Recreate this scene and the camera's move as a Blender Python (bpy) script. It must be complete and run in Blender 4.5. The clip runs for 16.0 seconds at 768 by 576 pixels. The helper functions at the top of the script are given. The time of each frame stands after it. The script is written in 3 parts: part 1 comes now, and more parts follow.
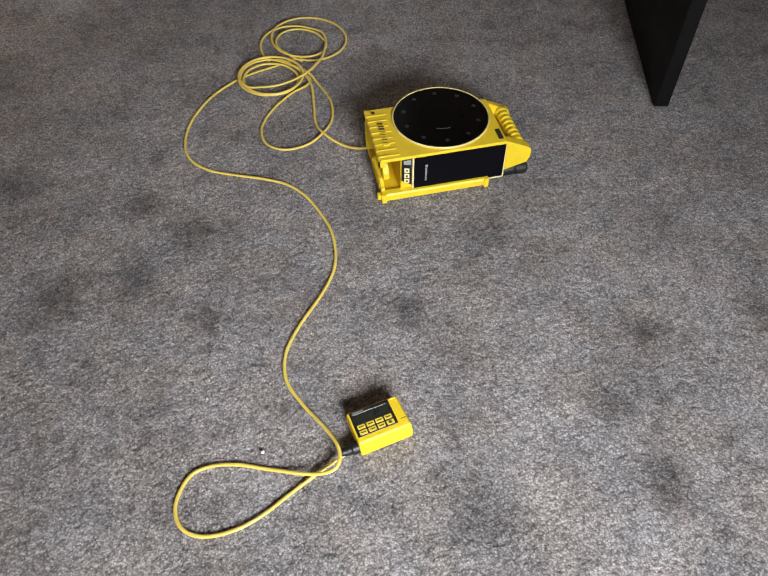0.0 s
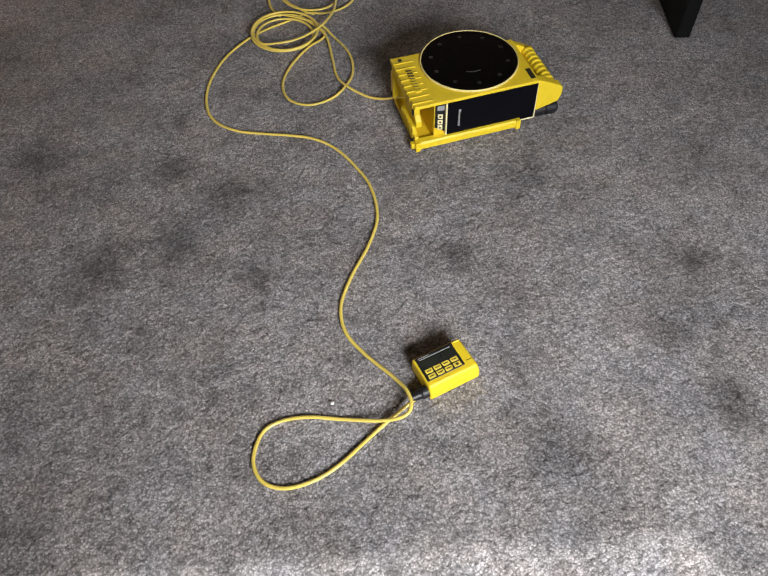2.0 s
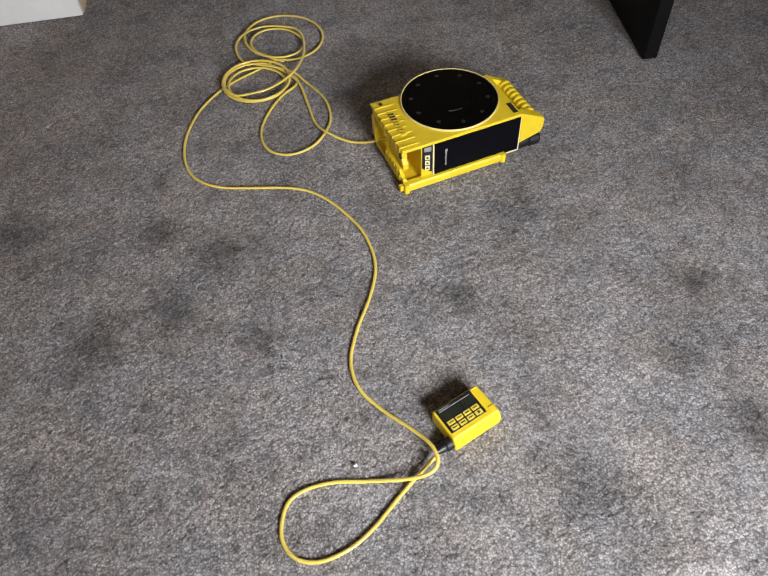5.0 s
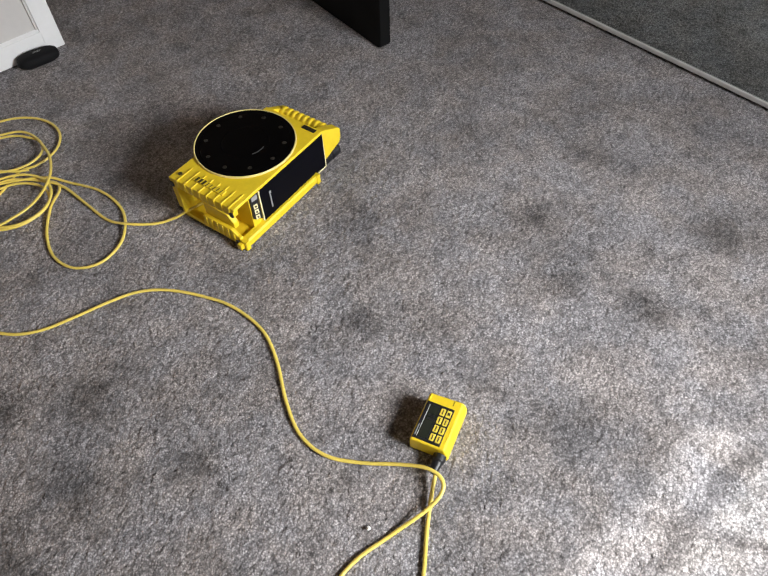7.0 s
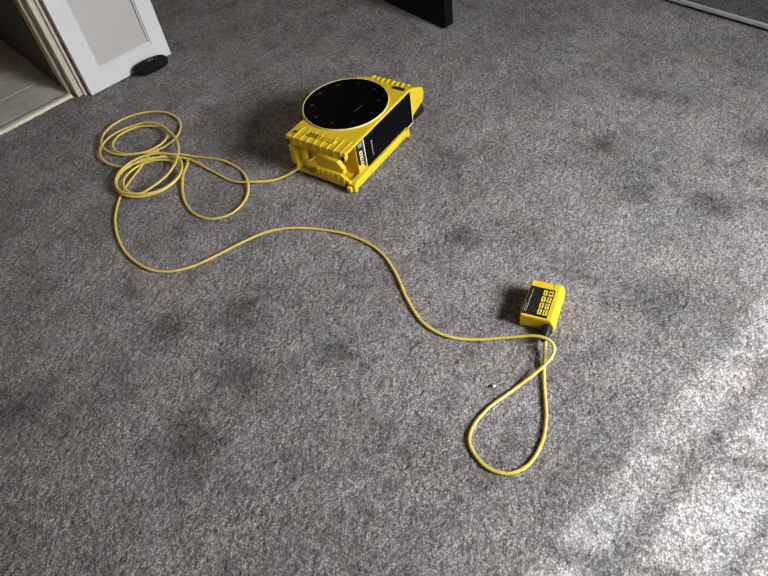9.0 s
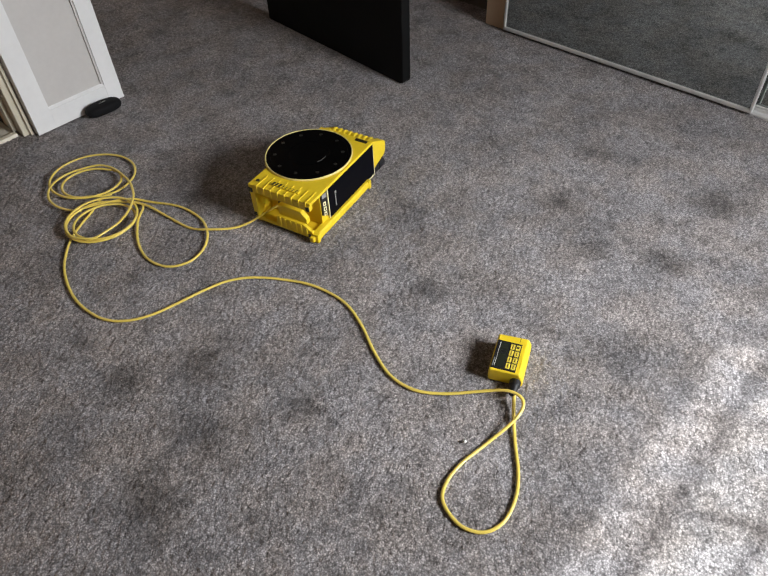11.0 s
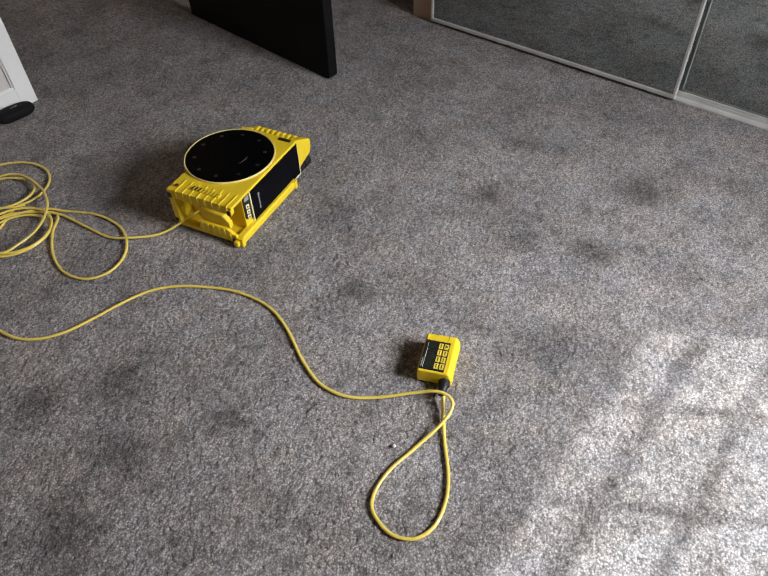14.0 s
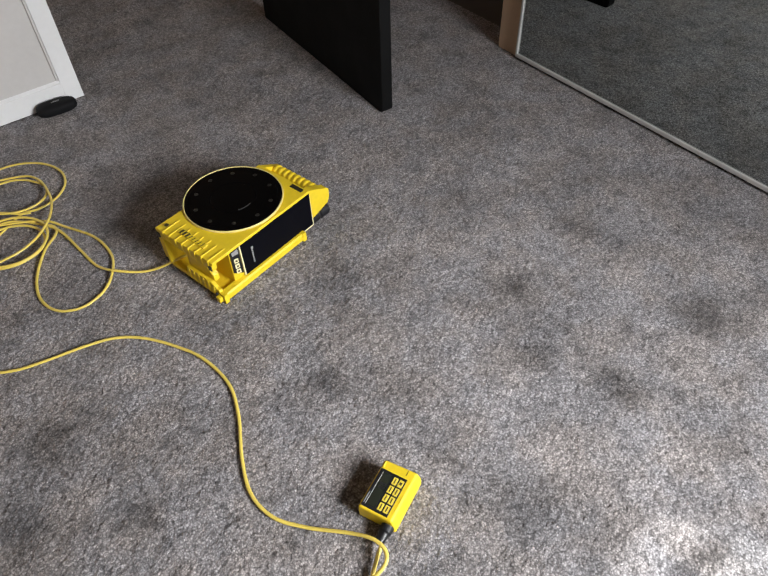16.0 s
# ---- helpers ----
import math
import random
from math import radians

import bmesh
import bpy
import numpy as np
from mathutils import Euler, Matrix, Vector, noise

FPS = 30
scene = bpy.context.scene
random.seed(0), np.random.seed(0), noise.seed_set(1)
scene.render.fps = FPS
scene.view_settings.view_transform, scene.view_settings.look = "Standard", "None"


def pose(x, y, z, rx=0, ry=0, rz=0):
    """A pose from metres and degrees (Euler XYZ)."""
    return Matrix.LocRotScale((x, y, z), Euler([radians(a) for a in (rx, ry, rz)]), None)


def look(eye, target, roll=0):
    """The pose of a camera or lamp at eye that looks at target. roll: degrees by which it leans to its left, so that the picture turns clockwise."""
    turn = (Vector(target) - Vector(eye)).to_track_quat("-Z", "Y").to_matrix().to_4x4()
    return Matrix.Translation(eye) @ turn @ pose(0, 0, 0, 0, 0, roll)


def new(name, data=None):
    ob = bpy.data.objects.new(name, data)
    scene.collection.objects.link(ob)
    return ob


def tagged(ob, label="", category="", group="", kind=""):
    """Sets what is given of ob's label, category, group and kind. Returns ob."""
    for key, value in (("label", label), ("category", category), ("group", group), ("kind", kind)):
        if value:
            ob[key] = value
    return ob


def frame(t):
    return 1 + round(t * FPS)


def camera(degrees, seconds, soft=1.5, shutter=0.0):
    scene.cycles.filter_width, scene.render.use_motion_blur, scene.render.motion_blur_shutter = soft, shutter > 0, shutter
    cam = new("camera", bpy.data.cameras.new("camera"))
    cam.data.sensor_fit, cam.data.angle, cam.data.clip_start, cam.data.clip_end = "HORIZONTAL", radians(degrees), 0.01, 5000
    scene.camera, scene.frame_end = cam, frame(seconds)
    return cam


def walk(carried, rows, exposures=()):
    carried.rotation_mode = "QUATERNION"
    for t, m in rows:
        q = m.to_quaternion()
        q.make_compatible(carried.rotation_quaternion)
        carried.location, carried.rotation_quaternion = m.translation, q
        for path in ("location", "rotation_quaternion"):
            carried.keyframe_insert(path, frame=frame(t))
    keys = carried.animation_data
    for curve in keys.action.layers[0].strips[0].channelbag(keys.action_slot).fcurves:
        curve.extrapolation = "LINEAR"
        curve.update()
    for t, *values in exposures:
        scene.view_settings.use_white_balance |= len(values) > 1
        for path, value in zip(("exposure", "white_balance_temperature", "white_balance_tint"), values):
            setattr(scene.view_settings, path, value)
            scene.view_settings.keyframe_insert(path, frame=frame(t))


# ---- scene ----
cam = camera(59.4, 16.0, soft=1.35)
PATH = [
    (0, (0.032, 0.011, 1.344), (-0.006, 1.259, -0.219), -1.4),
    (0.5, (0.046, 0.013, 1.336), (0.01, 1.267, -0.222), -1.2),
    (1, (0.076, 0.029, 1.321), (-0.145, 1.172, -0.305), -6.7),
    (1.5, (-0.012, 0.003, 1.339), (-0.226, 1.138, -0.293), -5.6),
    (2, (-0.132, -0.019, 1.319), (-0.125, 1.149, -0.305), -3.7),
    (2.5, (-0.163, -0.03, 1.329), (-0.113, 1.125, -0.303), -3.8),
    (3, (-0.17, -0.045, 1.32), (-0.073, 1.11, -0.31), -4.8),
    (3.2, (-0.175, -0.04, 1.319), (-0.06, 1.106, -0.316), -4.4),
    (5.3, (-0.223, 0.127, 1.344), (-0.104, 1.334, -0.246), -4.8),
    (5.5, (-0.208, 0.199, 1.342), (-0.108, 1.406, -0.25), -6.4),
    (6, (-0.225, 0.285, 1.349), (-0.133, 1.479, -0.252), -10.5),
    (6.5, (-0.384, 0.313, 1.335), (0.082, 1.416, -0.267), -5.7),
    (7, (-0.495, 0.27, 1.339), (0.292, 1.198, -0.248), -2.6),
    (7.5, (-0.602, 0.115, 1.351), (0.273, 1.086, -0.163), -4.8),
    (8, (-0.718, 0.014, 1.374), (-0.015, 1.131, -0.129), -12.5),
    (8.2, (-0.769, 0.021, 1.366), (-0.072, 1.148, -0.132), -12.9),
    (10.3, (-0.95, 0.164, 1.351), (-0.045, 1.103, -0.166), -5.2),
    (10.5, (-0.95, 0.16, 1.355), (-0.041, 1.102, -0.157), -5.1),
    (11, (-0.945, 0.165, 1.366), (0.031, 1.159, -0.069), -3.4),
    (11.5, (-0.948, 0.154, 1.371), (0.059, 1.16, -0.033), -2.8),
    (12, (-0.958, 0.15, 1.375), (0.069, 1.172, -0.004), -3.9),
    (12.5, (-0.963, 0.16, 1.381), (0.076, 1.191, 0.018), -3.3),
    (13, (-0.956, 0.156, 1.378), (0.084, 1.186, 0.015), -3.2),
    (13.5, (-0.952, 0.15, 1.374), (0.089, 1.18, 0.012), -3.4),
    (14, (-0.854, 0.133, 1.353), (0.189, 1.022, -0.104), -2.4),
    (14.5, (-0.761, 0.069, 1.381), (0.25, 0.956, -0.099), -3.8),
    (15, (-0.666, 0.037, 1.395), (0.231, 1.087, -0.052), -5.4),
    (15.5, (-0.518, 0.114, 1.363), (0.302, 1.233, -0.078), -5.2),
    (16, (-0.369, 0.186, 1.354), (0.423, 1.265, -0.132), -2.3),
]
walk(cam, [(t, look(eye, target, roll)) for t, eye, target, roll in PATH],
     [(0, 0.47), (1, 0.48), (2, 0.26), (3, 0.16), (5.5, 0.58), (6.0, 0.68), (6.5, 0.75), (7, 0.58), (8, 0.48), (10.5, 0.36), (11.5, 0.50), (12.5, 0.58), (13.5, 0.58), (14, 0.32), (14.5, 0.22), (15, 0.44), (16, 0.52)])

# ---- light ----
SUN_FROM = Vector((0.523, -0.852, 0.95)).normalized()
world = bpy.data.worlds.new("sky")
scene.world = world
world.use_nodes = True
wt = world.node_tree
sky = wt.nodes.new("ShaderNodeTexSky")
sky.sky_type, sky.sun_disc = "NISHITA", False
sky.sun_elevation = math.asin(SUN_FROM.z)
sky.sun_rotation = math.atan2(SUN_FROM.x, SUN_FROM.y)
wt.links.new(sky.outputs[0], wt.nodes["Background"].inputs[0])
wt.nodes["Background"].inputs[1].default_value = 0.08

sun = new("sun", bpy.data.lights.new("sun", "SUN"))
sun.data.energy, sun.data.angle, sun.data.color = 5.0, radians(0.6), (1.0, 0.992, 0.982)
sun.matrix_world = look(SUN_FROM * 6, (0, 0, 0))

# the sky's light in the opening of the window
glow = new("window_daylight", bpy.data.lights.new("window_daylight", "AREA"))
glow.data.shape, glow.data.size, glow.data.size_y = "RECTANGLE", 1.05, 0.85
glow.data.energy, glow.data.color = 43.0, (0.975, 0.970, 0.990)
glow.data.spread = radians(96)
glow.matrix_world = look((0.82, -1.45, 1.45), (-0.32, 1.05, 0.0))


# ---- materials ----
def material(name, color=(0.5, 0.5, 0.5), rough=0.5, metal=0.0, spec=0.5, grain=0.0, grain_scale=60.0, bump=0.0,
             bump_scale=300.0, wear=0.0, wear_scale=6.0, coat=0.0):
    """A procedural surface: base colour with fine grain, broad wear and relief, at real size."""
    m = bpy.data.materials.new(name)
    m.use_nodes = True
    t = m.node_tree
    b = t.nodes["Principled BSDF"]
    b.inputs["Roughness"].default_value = rough
    b.inputs["Metallic"].default_value = metal
    b.inputs["Specular IOR Level"].default_value = spec
    b.inputs["Coat Weight"].default_value = coat
    b.inputs["Base Color"].default_value = (*color, 1)
    where = t.nodes.new("ShaderNodeTexCoord")
    if grain or wear:
        last = None
        for amount, scale, detail in ((grain, grain_scale, 3.0), (wear, wear_scale, 5.0)):
            if not amount:
                continue
            n = t.nodes.new("ShaderNodeTexNoise")
            n.inputs["Scale"].default_value, n.inputs["Detail"].default_value = scale, detail
            t.links.new(where.outputs["Object"], n.inputs["Vector"])
            r = t.nodes.new("ShaderNodeMapRange")
            r.inputs["From Min"].default_value, r.inputs["From Max"].default_value = 0.3, 0.7
            r.inputs["To Min"].default_value, r.inputs["To Max"].default_value = 1 - amount, 1 + amount
            t.links.new(n.outputs["Fac"], r.inputs["Value"])
            x = t.nodes.new("ShaderNodeMix")
            x.data_type, x.blend_type = "RGBA", "MULTIPLY"
            x.inputs["Factor"].default_value = 1.0
            if last is None:
                x.inputs["A"].default_value = (*color, 1)
            else:
                t.links.new(last, x.inputs["A"])
            t.links.new(r.outputs[0], x.inputs["B"])
            last = x.outputs["Result"]
            if amount == wear:
                q = t.nodes.new("ShaderNodeMapRange")
                q.inputs["To Min"].default_value, q.inputs["To Max"].default_value = max(rough - 0.12, 0.02), min(rough + 0.12, 1)
                t.links.new(n.outputs["Fac"], q.inputs["Value"])
                t.links.new(q.outputs[0], b.inputs["Roughness"])
        t.links.new(last, b.inputs["Base Color"])
    if bump:
        n = t.nodes.new("ShaderNodeTexNoise")
        n.inputs["Scale"].default_value, n.inputs["Detail"].default_value = bump_scale, 4.0
        t.links.new(where.outputs["Object"], n.inputs["Vector"])
        u = t.nodes.new("ShaderNodeBump")
        u.inputs["Strength"].default_value, u.inputs["Distance"].default_value = bump, 0.001
        t.links.new(n.outputs["Fac"], u.inputs["Height"])
        t.links.new(u.outputs[0], b.inputs["Normal"])
    return m


def carpet_material():
    """Grey-brown cut pile: mottled tufts with shade painted into their gaps, shaded drifts where the pile lies over,
    and a few trodden dark patches.
    """
    m = bpy.data.materials.new("carpet_pile")
    m.use_nodes = True
    t = m.node_tree
    b = t.nodes["Principled BSDF"]
    b.inputs["Roughness"].default_value, b.inputs["Specular IOR Level"].default_value = 0.95, 0.1
    b.inputs["Sheen Weight"].default_value, b.inputs["Sheen Roughness"].default_value = 0.08, 0.5
    where = t.nodes.new("ShaderNodeTexCoord")

    def noise_at(scale, detail, rough=0.55):
        n = t.nodes.new("ShaderNodeTexNoise")
        n.inputs["Scale"].default_value, n.inputs["Detail"].default_value, n.inputs["Roughness"].default_value = scale, detail, rough
        t.links.new(where.outputs["Object"], n.inputs["Vector"])
        return n.outputs["Fac"]

    def span(value, a, z, lo, hi):
        r = t.nodes.new("ShaderNodeMapRange")
        for key, v in (("From Min", a), ("From Max", z), ("To Min", lo), ("To Max", hi)):
            r.inputs[key].default_value = v
        t.links.new(value, r.inputs["Value"])
        return r.outputs[0]

    def times(p, q):
        x = t.nodes.new("ShaderNodeMath")
        x.operation = "MULTIPLY"
        t.links.new(p, x.inputs[0]), t.links.new(q, x.inputs[1])
        return x.outputs[0]

    cell = t.nodes.new("ShaderNodeTexVoronoi")
    cell.inputs["Scale"].default_value = 215.0
    sway = t.nodes.new("ShaderNodeTexNoise")
    sway.inputs["Scale"].default_value, sway.inputs["Detail"].default_value = 150.0, 2.0
    t.links.new(where.outputs["Object"], sway.inputs["Vector"])
    bend = t.nodes.new("ShaderNodeVectorMath")
    bend.operation = "MULTIPLY_ADD"
    bend.inputs[1].default_value = (0.006, 0.006, 0.006)
    t.links.new(sway.outputs["Color"], bend.inputs[0]), t.links.new(where.outputs["Object"], bend.inputs[2])
    t.links.new(bend.outputs[0], cell.inputs["Vector"])
    tone = t.nodes.new("ShaderNodeSeparateColor")
    t.links.new(cell.outputs["Color"], tone.inputs[0])
    # Cell distance paints lit tips and shaded gaps; cell tone and noise mottle.
    tuft = times(times(span(cell.outputs["Distance"], 0.12, 0.75, 1.34, 0.60), span(tone.outputs[0], 0.0, 1.0, 0.60, 1.42)), span(noise_at(390.0, 2.0, 0.6), 0.3, 0.7, 0.76, 1.24))
    drift = span(noise_at(4.2, 4.0, 0.62), 0.36, 0.62, 0.76, 1.1)
    patch = times(span(noise_at(11.0, 4.0, 0.65), 0.34, 0.48, 0.72, 1.0), span(noise_at(34.0, 3.0, 0.6), 0.32, 0.52, 0.80, 1.04))
    value = times(times(tuft, drift), patch)
    for x, y, r in TRODDEN:
        d = t.nodes.new("ShaderNodeVectorMath")
        d.operation = "DISTANCE"
        d.inputs[1].default_value = (x, y, 0)
        t.links.new(where.outputs["Object"], d.inputs[0])
        wob = t.nodes.new("ShaderNodeMath")
        wob.operation = "MULTIPLY_ADD"
        wob.inputs[1].default_value, wob.inputs[2].default_value = 0.17, -0.085
        t.links.new(noise_at(18.0, 4.0, 0.62), wob.inputs[0])
        add = t.nodes.new("ShaderNodeMath")
        t.links.new(d.outputs["Value"], add.inputs[0]), t.links.new(wob.outputs[0], add.inputs[1])
        value = times(value, span(add.outputs[0], r * 0.2, r, 0.56, 1.0))
    hue = t.nodes.new("ShaderNodeMix")
    hue.data_type = "RGBA"
    hue.inputs["A"].default_value, hue.inputs["B"].default_value = (0.318, 0.290, 0.284, 1), (0.302, 0.289, 0.300, 1)
    t.links.new(span(noise_at(7.0, 2.0), 0.4, 0.6, 0.0, 1.0), hue.inputs["Factor"])
    c = t.nodes.new("ShaderNodeMix")
    c.data_type, c.blend_type = "RGBA", "MULTIPLY"
    c.inputs["Factor"].default_value = 1.0
    t.links.new(hue.outputs["Result"], c.inputs["A"]), t.links.new(value, c.inputs["B"])
    t.links.new(c.outputs["Result"], b.inputs["Base Color"])
    u = t.nodes.new("ShaderNodeBump")
    u.inputs["Strength"].default_value, u.inputs["Distance"].default_value = 0.5, 0.003
    u.invert = True
    t.links.new(cell.outputs["Distance"], u.inputs["Height"])
    t.links.new(u.outputs[0], b.inputs["Normal"])
    return m


TRODDEN = [(0.93, 0.57, 0.10), (0.60, 0.57, 0.08), (0.94, 1.0, 0.08), (0.25, 1.28, 0.10), (0.63, 0.95, 0.06), (0.21, 0.50, 0.11),
           (-0.65, 1.12, 0.11), (-0.84, 1.06, 0.10), (-1.09, 1.47, 0.12), (0.06, 1.02, 0.06), (0.505, 0.75, 0.06), (-0.535, 1.28, 0.11),
           (-0.69, 1.39, 0.09), (-0.45, 1.0, 0.08)]
CARPET = carpet_material()
YELLOW = material("yellow_plastic", (0.77, 0.56, 0.022), 0.42, grain=0.03, grain_scale=90, wear=0.06, wear_scale=14, bump=0.12, bump_scale=900)
# Darker copy of the yellow, with the shade of inner parts in its colour.
SHADED_YELLOW = material("shaded_yellow_plastic", (0.76, 0.52, 0.018), 0.45, grain=0.03, grain_scale=90, wear=0.06, wear_scale=14, bump=0.12, bump_scale=900)
CORD = material("yellow_cord", (0.79, 0.61, 0.12), 0.32, spec=0.65, wear=0.10, wear_scale=7, coat=0.5)
PALE = material("pale_rim", (0.80, 0.72, 0.42), 0.4, wear=0.1, wear_scale=30)
BLACK = material("black_plastic", (0.008, 0.008, 0.010), 0.45, wear=0.15, wear_scale=20, bump=0.15, bump_scale=700)
PANEL = material("black_panel", (0.0025, 0.0025, 0.0045), 0.7, spec=0.06, wear=0.12, wear_scale=12, bump=0.08, bump_scale=500)
SMOKED = material("smoked_disc", (0.002, 0.002, 0.0022), 0.14, spec=0.07, wear=0.1, wear_scale=25)
GREY_HUB = material("dark_grey_stud", (0.013, 0.012, 0.010), 0.30, 0.0, wear=0.2, wear_scale=60)
ARC_HIGHLIGHT = material("arc_highlight", (0.06, 0.06, 0.06), 0.4)
INK = material("dark_ink", (0.05, 0.04, 0.01), 0.6)
WHITE_INK = material("white_ink", (0.75, 0.75, 0.73), 0.5)
DIM_INK = material("grey_ink", (0.28, 0.28, 0.28), 0.5)
CASE = material("black_fabric_case", (0.005, 0.005, 0.006), 0.75, spec=0.2, grain=0.1, grain_scale=300, bump=0.2, bump_scale=600)
RIM = material("worn_yellow_rim", (0.74, 0.62, 0.24), 0.4, wear=0.1, wear_scale=30)
LCD = material("display_glass", (0.018, 0.021, 0.015), 0.22, spec=0.5)
KEY = material("yellow_key", (0.72, 0.56, 0.06), 0.5, wear=0.08, wear_scale=60)
WHITE_PAINT = material("white_gloss_paint", (0.78, 0.78, 0.79), 0.35, grain=0.015, grain_scale=40, wear=0.03, wear_scale=5, bump=0.06, bump_scale=120)
GREY_PANEL = material("grey_panel", (0.56, 0.54, 0.53), 0.5, grain=0.02, grain_scale=60, wear=0.03, wear_scale=4)
CREAM = material("cream_gloss_paint", (0.62, 0.57, 0.46), 0.4, grain=0.03, grain_scale=50, wear=0.08, wear_scale=9)
WALL = material("cream_wall_paint", (0.66, 0.48, 0.33), 0.85, grain=0.02, grain_scale=90, wear=0.03, wear_scale=2, bump=0.2, bump_scale=150)
LAMINATE = material("pale_laminate", (0.72, 0.69, 0.60), 0.45, grain=0.10, grain_scale=25, wear=0.12, wear_scale=5)
# Dark base colour that carries the hallway's lack of light.
DARK_WALL = material("unlit_dark_paint", (0.10, 0.09, 0.08), 0.9, wear=0.1, wear_scale=3)
CEILING = material("ceiling_paint", (0.80, 0.74, 0.66), 0.9, wear=0.03, wear_scale=2, bump=0.2, bump_scale=120)
BLACK_WOOD = material("black_stained_wood", (0.004, 0.004, 0.0042), 0.6, spec=0.15, wear=0.2, wear_scale=10, bump=0.1, bump_scale=200)
ALU = material("satin_white_metal", (0.66, 0.66, 0.65), 0.35, 0.15, wear=0.1, wear_scale=20)
TRACK = material("white_track", (0.62, 0.62, 0.62), 0.4, 0.2, wear=0.12, wear_scale=12)
MIRROR = material("mirror_silver", (0.42, 0.45, 0.44), 0.015, 1.0)
LINT = material("white_lint", (0.85, 0.85, 0.83), 0.9)


def glass(name, tint):
    m = bpy.data.materials.new(name)
    m.use_nodes = True
    t = m.node_tree
    t.nodes.remove(t.nodes["Principled BSDF"])
    clear, gloss, mix = t.nodes.new("ShaderNodeBsdfTransparent"), t.nodes.new("ShaderNodeBsdfGlossy"), t.nodes.new("ShaderNodeMixShader")
    clear.inputs[0].default_value = (*tint, 1)
    gloss.inputs["Roughness"].default_value = 0.02
    mix.inputs[0].default_value = 0.06
    t.links.new(clear.outputs[0], mix.inputs[1]), t.links.new(gloss.outputs[0], mix.inputs[2])
    t.links.new(mix.outputs[0], t.nodes["Material Output"].inputs[0])
    return m


PANE = glass("window_glass", (0.95, 0.97, 0.96))
# Tint added to weaken the upper row of the sun patch.
DIM_PANE = glass("sun_dimming_glass", (0.88, 0.89, 0.89))


# ---- mesh helpers ----
def mesh_ob(name, bm, mat, smooth=False):
    me = bpy.data.meshes.new(name)
    bmesh.ops.recalc_face_normals(bm, faces=bm.faces)
    for f in bm.faces:
        f.smooth = smooth
    bm.to_mesh(me)
    bm.free()
    if mat:
        me.materials.append(mat)
    return new(name, me)


def part(name, bm, mat, parent, label="", smooth=False):
    ob = mesh_ob(name, bm, mat, smooth)
    ob.parent = parent
    return tagged(ob, label)


def thing(name, m, label, category, group="", kind=""):
    ob = new(name)
    ob.empty_display_size = 0.05
    ob.matrix_world = m
    return tagged(ob, label, category, group, kind)


def setting(name, bm, mat, label, category):
    return tagged(mesh_ob(name, bm, mat), label, category, kind="structure")


def box(x0, x1, y0, y1, z0, z1, bevel=0.0, segments=2, bm=None):
    made = bmesh.new()
    vs = [made.verts.new((x, y, z)) for x in (x0, x1) for y in (y0, y1) for z in (z0, z1)]
    for a in ((0, 1, 3, 2), (4, 6, 7, 5), (0, 4, 5, 1), (2, 3, 7, 6), (0, 2, 6, 4), (1, 5, 7, 3)):
        made.faces.new([vs[i] for i in a])
    if bevel:
        bmesh.ops.bevel(made, geom=made.edges[:], offset=bevel, segments=segments, profile=0.6, affect="EDGES")
    return join(bm, made)


def join(bm, made):
    if bm is None:
        return made
    me = bpy.data.meshes.new("tmp")
    made.to_mesh(me)
    made.free()
    bm.from_mesh(me)
    bpy.data.meshes.remove(me)
    return bm


def prism(points, axis, a, b, bevel=0.0, bm=None, segments=2):
    """A closed outline swept along an axis: 'y' takes (x, z) points, 'z' (x, y), 'x' (y, z)."""
    made = bmesh.new()

    def at(p, q, c):
        return {"y": (p, c, q), "z": (p, q, c), "x": (c, p, q)}[axis]

    lo, hi = [made.verts.new(at(*p, a)) for p in points], [made.verts.new(at(*p, b)) for p in points]
    n = len(points)
    made.faces.new(lo), made.faces.new(hi)
    for i in range(n):
        made.faces.new((lo[i], lo[(i + 1) % n], hi[(i + 1) % n], hi[i]))
    if bevel:
        bmesh.ops.recalc_face_normals(made, faces=made.faces)
        bmesh.ops.bevel(made, geom=made.edges[:], offset=bevel, segments=segments, profile=0.6, affect="EDGES")
    return join(bm, made)


def turned(profile, centre, axis="z", n=48, bm=None, ring_only=False):
    """A closed body turned from (radius, height) points round an axis through centre."""
    made = bmesh.new()
    rings = []
    for r, h in profile:
        ring = []
        for i in range(n):
            a = math.tau * i / n
            p = {"z": (r * math.cos(a), r * math.sin(a), h), "x": (h, r * math.cos(a), r * math.sin(a)), "y": (r * math.cos(a), h, r * math.sin(a))}[axis]
            ring.append(made.verts.new(Vector(centre) + Vector(p)))
        rings.append(ring)
    if ring_only:
        rings.append(rings[0])
    for p, q in zip(rings, rings[1:]):
        for i in range(n):
            made.faces.new((p[i], p[(i + 1) % n], q[(i + 1) % n], q[i]))
    if not ring_only:
        made.faces.new(rings[0]), made.faces.new(rings[-1])
    return join(bm, made)


def flat(points, z0, z1, bm=None):
    return prism(points, "z", z0, z1, bm=bm)


